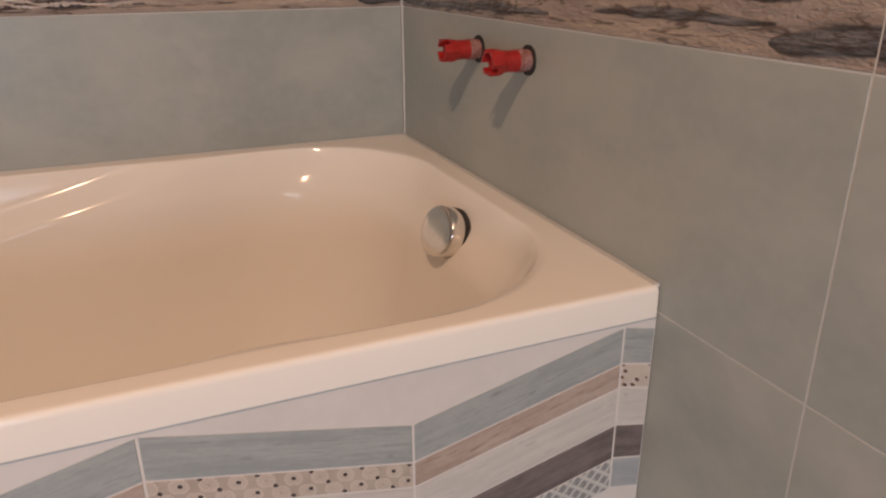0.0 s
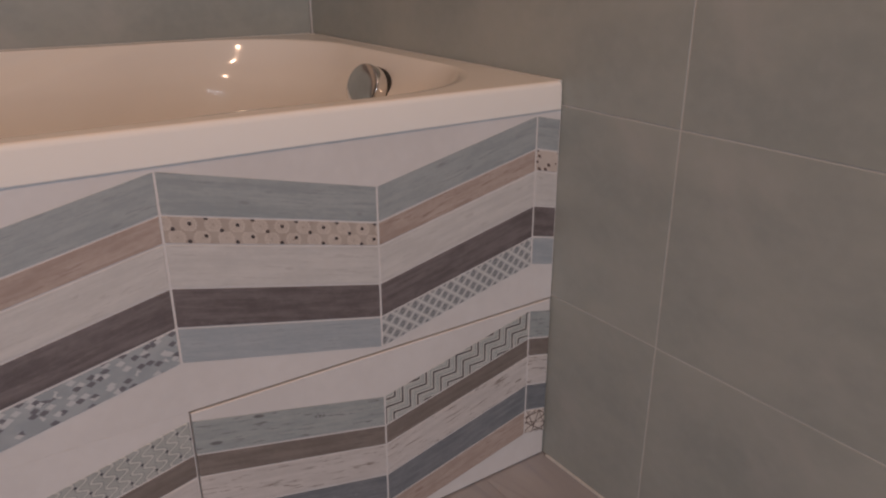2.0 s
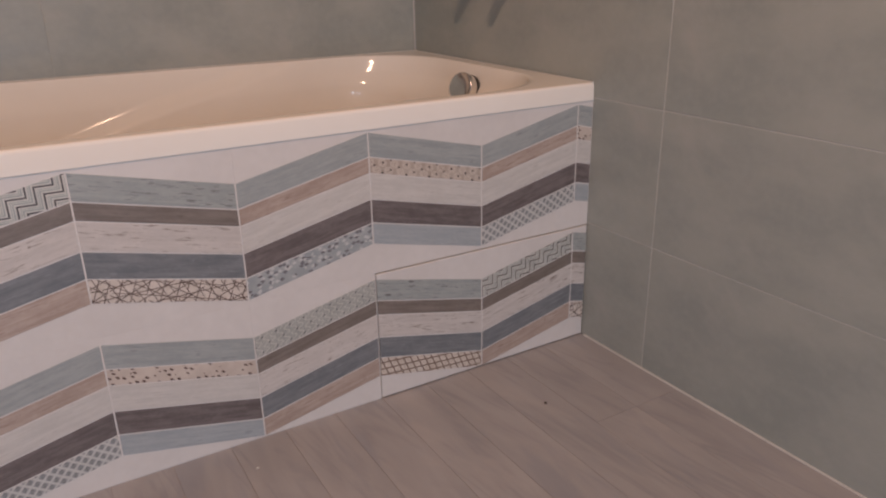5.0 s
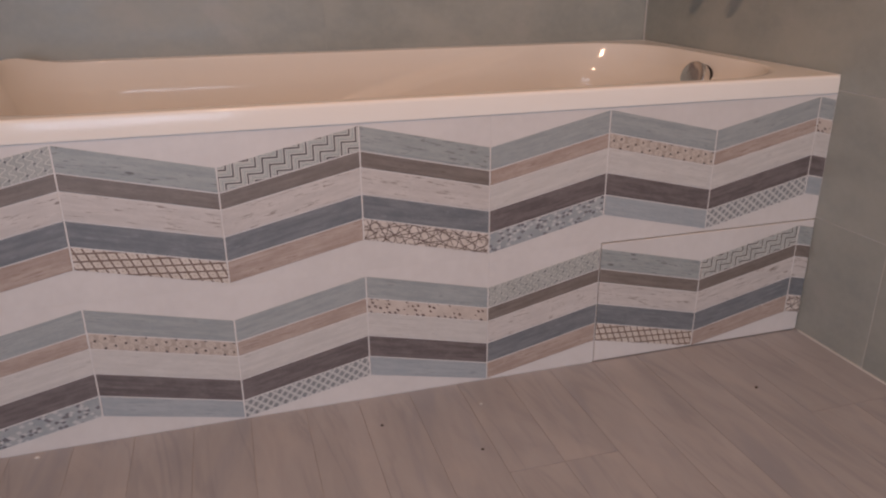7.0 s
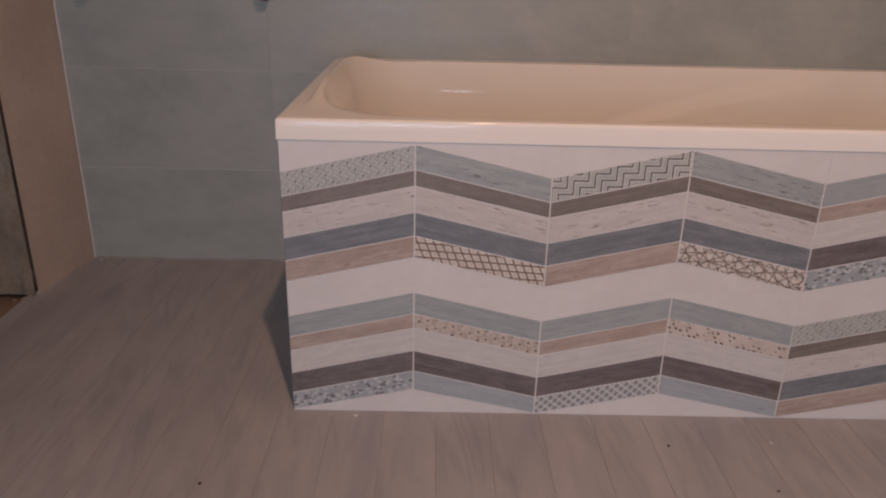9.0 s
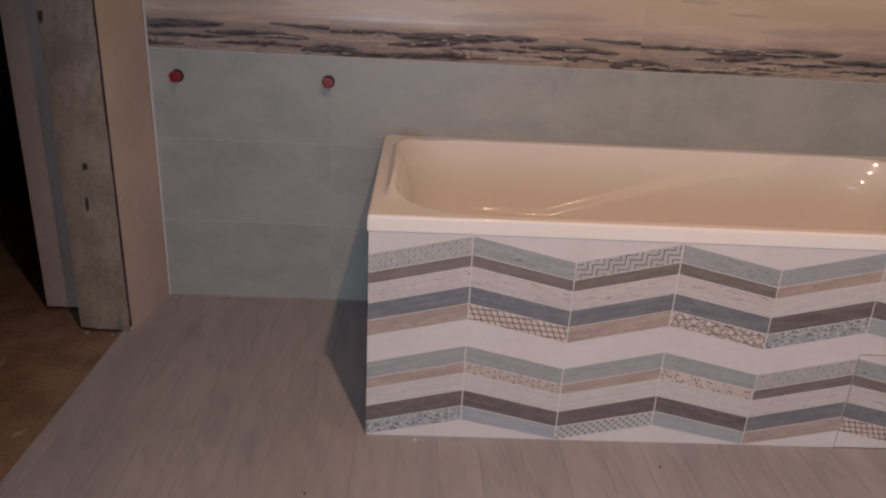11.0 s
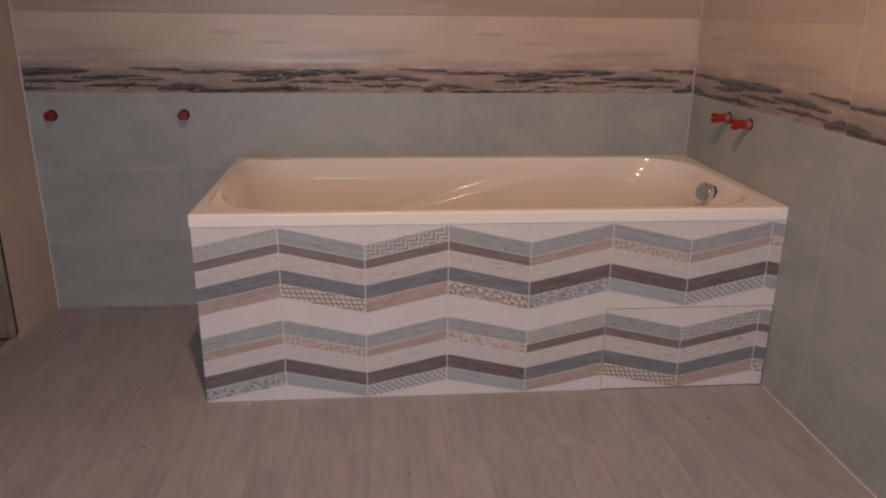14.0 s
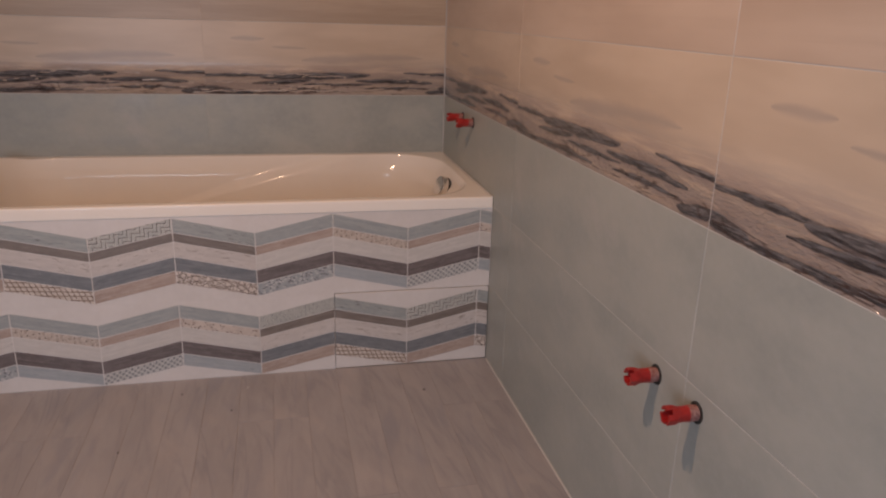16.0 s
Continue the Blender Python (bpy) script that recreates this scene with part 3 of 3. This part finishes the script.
ring_ob = part("gasket", lathe([(-0.008, 0.035), (-0.008, 0.0372), (0.0012, 0.0372), (0.0012, 0.035)], 40), BLACK, overflow, "thin black gasket")
bm = box(-0.0055, 0.003, 0.002, BACK, RIM - 0.003, RIM + 0.0008, 0.0006)
for v in bm.verts:
    v.co.z += 0.007 * max(0.0, v.co.y) / BACK
structure("trim_tub_right", bm, SEALANT, "white sealant bead between tub and wall", "trim")
structure("trim_tub_back", box(-1.690, -0.005, BACK - 0.0065, BACK, RIM + 0.0040, RIM + 0.0080, 0.0008), SEALANT, "white sealant bead between tub and wall", "trim")

# ---- the tiled front of the tub ----
PITCH, PEAK, DROP = 0.2375, 0.5340, 0.0545
PEAK_LOW, DROP_LOW = 0.2582, 0.0545
EDGES = [-1.696] + [-0.0385 - PITCH * k for k in range(6, -1, -1)] + [0.0018]
BAND_TOPS = (0.0, 0.0440, 0.0735, 0.1210, 0.1655, 0.2065)
SET_A = (("star", "taupe", "whitewash", "slate", "sand"), ("worn", "taupe", "whitewash", "slate", "weave"), ("steps", "taupe", "whitewash", "slate", "sand"), ("worn", "taupe", "whitewash", "slate", "twigs"))
SET_B = (("blue", "sand", "chalk", "umber", "shards"), ("blue", "daisies", "chalk", "umber", "sky"), ("blue", "sand", "chalk", "umber", "lattice"), ("blue", "seeds", "chalk", "umber", "sky"))


def top_line(x, drop):
    """Height of the zigzag over or under its peak."""
    f = ((x + 0.0385) / PITCH) % 2.0
    return -drop * min(f, 2 - f)


def strip_piece(c, z_top, z_low, lift, drop):
    """One strip of a column, from edge to edge, with its lower left corner as origin."""
    g = 0.0013
    x0, x1 = EDGES[c] + (g if c else 0), EDGES[c + 1] - g
    zz = [z_low + top_line(x0, drop) + g, z_low + top_line(x1, drop) + g, z_top + top_line(x1, drop) - g, z_top + top_line(x0, drop) - g]
    zz = [max(0.003, v) for v in zz]
    if zz[2] - zz[1] < 0.002 and zz[3] - zz[0] < 0.002:
        return None
    base = min(zz[0], zz[1])
    bm = slab([(0, zz[0] - base), (x1 - x0, zz[1] - base), (x1 - x0, zz[2] - base), (0, zz[3] - base)], -lift, 0.0015, 0.0005)
    layer = bm.loops.layers.uv.new("along")
    for face in bm.faces:
        for corner in face.loops:
            x, z = corner.vert.co.x, corner.vert.co.z + base
            corner[layer].uv = (x, z - z_low - top_line(x + x0, drop))
    return bm, pose(x0, 0, base)


def front_tile(parent, c0, c1, z0, z1, peak, sets, y=0.0, gap=0.0007):
    """One printed tile that covers columns c0 to c1, with its raised strips."""
    x0, x1 = EDGES[c0], EDGES[c1]
    tile = part("tile", slab([(x0 + gap, z0), (x1 - gap, z0), (x1 - gap, z1), (x0 + gap, z1)], y, y + 0.009, gap * 0.8), PANEL_WHITE, parent)
    for c in range(c0, c1):
        for b in range(5):
            made_piece = strip_piece(c, peak - BAND_TOPS[b], peak - BAND_TOPS[b + 1], 0.0007, DROP if peak > 0.4 else DROP_LOW)
            if made_piece:
                piece = part("strip", made_piece[0], BANDS[sets[c % 4][b]], tile)
                piece.matrix_basis = pose(0, y, 0) @ made_piece[1]
    return tile


bath_panel = tagged(new("bath_panel"), "white tiled bath front with zigzag strips of blue, grey and sand", "bath panel")
bm = box(-1.6955, EDGES[5] - 0.0005, 0.0006, 0.06, 0.0, RIM - SKIRT - 0.001)
box(EDGES[5] - 0.0005, 0.0015, 0.0006, 0.06, 0.2692, RIM - SKIRT - 0.001, bm=bm)
core = part("backing", bm, PANEL_WHITE, bath_panel)
front_tile(bath_panel, 0, 4, 0.26865, RIM - SKIRT - 0.0002, PEAK, SET_A, gap=0.0001)
front_tile(bath_panel, 4, 8, 0.26865, RIM - SKIRT - 0.0002, PEAK, SET_B, gap=0.0001)
front_tile(bath_panel, 0, 4, 0.0015, 0.26855, PEAK_LOW, SET_B, gap=0.0001)
front_tile(bath_panel, 4, 5, 0.0015, 0.26855, PEAK_LOW, SET_A, gap=0.0001)
part("side_panel", box(-1.6975, -1.6955, 0.0610, BACK - 0.002, 0.0, RIM - SKIRT - 0.001), PANEL_WHITE, bath_panel)
hatch = tagged(new("access_hatch"), "removable tiled access hatch with a thin dark gap round it", "access hatch")
# black backing makes the gap round the hatch dark, shade set by colour
part("backing", box(EDGES[5] + 0.0002, 0.001, 0.0076, 0.0120, 0.0, 0.2690), BLACK, hatch)
front_tile(hatch, 5, 8, 0.0025, 0.2664, PEAK_LOW, SET_A, -0.0016, 0.0013)


# ---- red plugs on the water outlets ----
def water_plug(place, turn, sunk=0.0):
    plug = tagged(new("pipe_plug"), "red plastic plug with a notched end in a water outlet", "pipe plug", "red plugs on the walls")
    plug.matrix_world = place
    # solid black ring paints the shade of the hole round the pipe
    part("hole_rim", lathe([(-0.012, 0.0165), (-0.012, 0.0195), (0.0012, 0.0195), (0.0012, 0.0160)], 28), BLACK, plug, "black ring that stands for the shaded hole round the outlet")
    part("thread", lathe([(-0.01, 0.0135), (0.008, 0.0138), (0.009, 0.0148), (0.011, 0.0148), (0.012, 0.0138), (0.014, 0.0148), (0.016, 0.0148), (0.017, 0.0138), (0.019, 0.0138)], 24), THREAD, plug, "dusty worn thread", pose(-sunk, 0, 0))
    # the body: a round neck that flares into a six-sided crown, hollow, with notches
    bm = bmesh.new()
    n = 36
    prof = ((0.018, 0.0142), (0.028, 0.0136), (0.036, 0.0140), (0.043, 0.0166), (0.050, 0.0171), (0.059, 0.0170))
    rings = []
    for d, r in prof:
        ring = []
        for i in range(n):
            t = 2 * math.pi * i / n
            flat_r = r * (1.0 if d < 0.040 else 0.93 / math.cos(((t + turn) % (math.pi / 3)) - math.pi / 6) * 0.97)
            ring.append(bm.verts.new((d, flat_r * math.cos(t), flat_r * math.sin(t))))
        rings.append(ring)
    inner = [[bm.verts.new((d, 0.0122 * math.cos(2 * math.pi * i / n), 0.0122 * math.sin(2 * math.pi * i / n))) for i in range(n)] for d in (0.059, 0.050, 0.038)]
    notch = lambda i: (i // 3) % 4 == 1
    for k, (p, q) in enumerate(zip(rings, rings[1:])):
        for i in range(n):
            if k == 4 and notch(i):
                continue
            j = (i + 1) % n
            bm.faces.new((p[i], p[j], q[j], q[i]))
    for k, (p, q) in enumerate(zip(inner, inner[1:])):
        for i in range(n):
            if k == 0 and notch(i):
                continue
            j = (i + 1) % n
            bm.faces.new((p[i], p[j], q[j], q[i]))
    for i in range(n):
        j = (i + 1) % n
        if notch(i):
            bm.faces.new((rings[4][i], rings[4][j], inner[1][j], inner[1][i]))
            if not notch((i - 1) % n):
                bm.faces.new((rings[4][i], rings[5][i], inner[0][i], inner[1][i]))
            if not notch(j):
                bm.faces.new((rings[4][j], rings[5][j], inner[0][j], inner[1][j]))
        else:
            bm.faces.new((rings[5][i], rings[5][j], inner[0][j], inner[0][i]))
    bm.faces.new(inner[2]), bm.faces.new(rings[0])
    part("plug_body", bm, RED, plug, "", pose(-sunk, 0, 0))
    return plug


to_left = pose(0, 0, 0, 0, 0, 180)
for y, z, turn in ((0.440, 0.770, 0.2), (0.294, 0.770, 0.7), (-1.100, 0.502, 0.4), (-1.240, 0.502, 0.1)):
    water_plug(pose(0.0025, y, z) @ to_left @ pose(0, 0, 0, turn * 50), turn)
for x, z, turn in ((-2.33, 0.735, 0.5), (-1.874, 0.738, 0.9)):
    water_plug(pose(x, BACK - 0.0005, z, 0, 0, -90) @ pose(0, 0, 0, turn * 50), turn, 0.022)

# ---- crumbs on the floor ----
for x, y, s in ((-0.252, -0.188, 0.0035), (-0.988, -0.097, 0.003), (-0.836, -0.218, 0.0028), (-1.813, -0.221, 0.0035), (-1.118, -0.391, 0.003)):
    bm = bmesh.new()
    bmesh.ops.create_icosphere(bm, subdivisions=1, radius=s)
    for v in bm.verts:
        v.co = Vector((v.co.x * random.uniform(0.7, 1.2), v.co.y * random.uniform(0.7, 1.2), max(-0.3 * s, v.co.z * 0.6)))
    crumb = new("crumb", mesh_of(bm, "crumb", DIRT_AND_GAP_SHADE))
    crumb.matrix_world = pose(x, y, 0.3 * s)
    tagged(crumb, "tiny dark crumb of building dirt on the floor", "crumb", "crumbs on the floor")

# ---- pale crumbs of tile and plaster splashes ----
for x, y, s in ((-1.574, -0.017, 0.0042), (-0.792, -0.083, 0.003), (-2.385, 0.735, 0.004)):
    bm = bmesh.new()
    bmesh.ops.create_icosphere(bm, subdivisions=1, radius=s)
    for v in bm.verts:
        v.co = Vector((v.co.x * random.uniform(0.8, 1.5), v.co.y * random.uniform(0.6, 1.0), max(-0.3 * s, v.co.z * 0.6)))
    chip = new("tile_chip", mesh_of(bm, "tile_chip", SEALANT))
    chip.matrix_world = pose(x, y, 0.3 * s)
    tagged(chip, "tiny white chip of tile on the floor", "chip", "white chips on the floor")
for x, y, a, b in ((-2.80, 0.328, 0.030, 0.022), (-2.767, 0.418, 0.018, 0.014), (-2.738, 0.309, 0.034, 0.012), (-2.529, -0.014, 0.022, 0.008)):
    bm = bmesh.new()
    ring = [bm.verts.new((a * math.cos(t) * random.uniform(0.6, 1.2), b * math.sin(t) * random.uniform(0.6, 1.2), 0.0)) for t in (math.tau * n / 13 for n in range(13))]
    top = [bm.verts.new((v.co.x * 0.7, v.co.y * 0.7, 0.0025)) for v in ring]
    bm.faces.new(top)
    for n in range(13):
        bm.faces.new((ring[n], ring[(n + 1) % 13], top[(n + 1) % 13], top[n]))
    splash = new("plaster_splash", mesh_of(bm, "plaster_splash", RAW))
    splash.matrix_world = pose(x, y, -0.012, 0, 0, random.uniform(0, 180))
    tagged(splash, "dried pale splash of plaster on the brown screed", "splash", "plaster splashes on the screed")

# ---- rubble at the foot of the raw wall end ----
for x, y, s in ((-2.472, 0.484, 0.010), (-2.500, 0.482, 0.006), (-2.580, 0.489, 0.007)):
    bm = bmesh.new()
    bmesh.ops.create_icosphere(bm, subdivisions=1, radius=s)
    for v in bm.verts:
        v.co = Vector((v.co.x * random.uniform(0.8, 1.5), v.co.y * random.uniform(0.5, 0.8), max(-0.4 * s, v.co.z * random.uniform(0.5, 1.0))))
    lump = new("rubble", mesh_of(bm, "rubble", RAW))
    lump.matrix_world = pose(x, y, 0.4 * s - (0.012 if x < -2.47 else 0.0))
    tagged(lump, "small lump of broken cement at the foot of the wall", "rubble", "rubble by the doorway")

# ---- wall and floor tiles ----
shared = {}


def tile_mesh(u0, u1, height, material, gap):
    key = (round(u0, 4), round(u1, 4), round(height, 4), material.name, gap)
    if key not in shared:
        shared[key] = mesh_of(slab([(u0 + gap, 0.0009), (u1 - gap, 0.0009), (u1 - gap, height - 0.0009), (u0 + gap, height - 0.0009)], 0.0, DEEP, 0.0004), "tile", material)
    return shared[key]


BAND_ROW = 3
for wall, spans, put in (
    (wall_back, [(-0.93, 0.0, 0.94, 1.0), (-1.87, 0.0, 0.94, 1.0), (-2.81, 0.40, 0.94, 1.0)], lambda o, z: pose(o, BACK, z)),
    (wall_right, [(BACK, 0.0, 0.948, 1.0), (-0.190, 0.0, 0.948, 1.062), (-1.197, 0.0, 0.948, 1.062), (-2.204, 0.0, 0.948, 1.062)], lambda o, z: pose(0.003, o, z, 0, 0, -90)),
):
    for row in range(10):
        z = row * ROW
        height = min(ROW, TOP - z)
        if height < 0.02:
            continue
        material = BLUE_TILE if row < BAND_ROW else DECO_TILE if row == BAND_ROW else CREAM_TILE if wall == wall_right and row == BAND_ROW + 1 else BEIGE_TILE
        for o, u0, u1, stretch in spans:
            if wall == wall_back and o == -0.93:
                u1 = 0.9295
            part("tile", tile_mesh(u0, u1, height, material, 0.0002 if wall == wall_back else 0.0009), None, wall, "", put(o, z) @ Matrix.Diagonal((stretch, 1, 1, 1)))

PLANK_W, PLANK_L = 0.1006, 1.2
random.seed(9)
x = -0.1105
edges = [0.003]
while x > -2.47:
    edges.append(x)
    x -= PLANK_W
edges.append(-2.47)
for i in range(len(edges) - 1):
    x1, x0 = edges[i], edges[i + 1]
    first = -0.290 if i % 6 in (0, 1) else random.choice((-0.290 - PLANK_L / 2, -0.290 - PLANK_L / 3, -0.290 - PLANK_L * 0.8))
    y = [BACK] + [first - PLANK_L * n for n in range(4) if first - PLANK_L * n > SOUTH + 0.1] + [SOUTH]
    for y1, y0 in zip(y, y[1:]):
        bm = slab([(0.0005, 0.0005), (x1 - x0 - 0.0005, 0.0005), (x1 - x0 - 0.0005, y1 - y0 - 0.0005), (0.0005, y1 - y0 - 0.0005)], 0.0, 0.008, 0.0003)
        bmesh.ops.transform(bm, matrix=Matrix(((1, 0, 0, 0), (0, 0, 1, 0), (0, -1, 0, 0), (0, 0, 0, 1))), verts=bm.verts)
        part("plank", bm, FLOOR_TILE, floor, "", pose(x0, y0, 0))

# small glossy beads of glaze along the streaks of the border tiles
GLAZE = m_plain("clear_cream_glaze", (0.33, 0.275, 0.235), (0.46, 0.385, 0.325), 0.06, 20.0, 90.0, 0.0, spec=1.0)
random.seed(31)
bm = bmesh.new()
for i in range(100):
    x, v = random.uniform(-2.30, -0.03), random.choice((0.018, 0.030, 0.045, 0.062, 0.070)) + random.gauss(0, 0.006)
    z = BAND_ROW * ROW + min(0.090, max(0.008, v * 1.1))
    a, b = random.choice((0.0035, 0.005, 0.008, 0.016)) * random.uniform(0.8, 1.3), random.uniform(0.0018, 0.0032)
    h, lean = 0.32 * b, random.uniform(-0.12, 0.12)
    rings = [[bm.verts.new((x + a * f * math.cos(t), BACK - h * (1 - f * f) + 0.00003, z + b * f * math.sin(t) + lean * a * f * math.cos(t))) for t in (math.tau * n / 12 for n in range(12))] for f in (1.0, 0.85, 0.6, 0.3)]
    for outer, inner in zip(rings, rings[1:]):
        for n in range(12):
            bm.faces.new((outer[n], outer[(n + 1) % 12], inner[(n + 1) % 12], inner[n]))
    bm.faces.new(rings[-1])
# long raised ridges of glaze with lumpy rounded tops
for i in range(44):
    x, length = random.uniform(-2.35, -0.10), random.uniform(0.05, 0.20)
    z0 = BAND_ROW * ROW + random.choice((0.012, 0.020, 0.034, 0.050, 0.066, 0.082, 0.094)) + random.gauss(0, 0.003)
    wide, high, wave, phase = random.uniform(0.0022, 0.0040), random.uniform(0.0010, 0.0017), random.uniform(0.0010, 0.0030), random.uniform(0, 6)
    lump = random.uniform(0.008, 0.016)
    steps, last = int(length / 0.0016), None
    for n in range(steps + 1):
        f = n / steps
        px = min(-0.02, x + length * f)
        pz = z0 + wave * math.sin(phase + 9 * f) + 0.3 * wave * math.sin(31 * f + phase)
        swell = math.sin(math.pi * min(0.97, max(0.03, f))) ** 0.5 * (0.8 + 0.2 * math.sin(length * f * math.tau / lump + 2 * math.sin(17 * f)))
        ring = [bm.verts.new((px, BACK - high * swell * math.sin(t) + 0.00004, pz + wide * swell * math.cos(t))) for t in (math.pi * m / 8 for m in range(9))]
        if last:
            for m in range(8):
                bm.faces.new((last[m], last[m + 1], ring[m + 1], ring[m]))
        last = ring
bmesh.ops.recalc_face_normals(bm, faces=bm.faces)
beads = part("glaze_beads", bm, GLAZE, wall_back, "small glossy beads of glaze along the streaks", smooth=True)
tagged(beads, "small glossy beads of glaze along the streaks", "", "", "stuff")
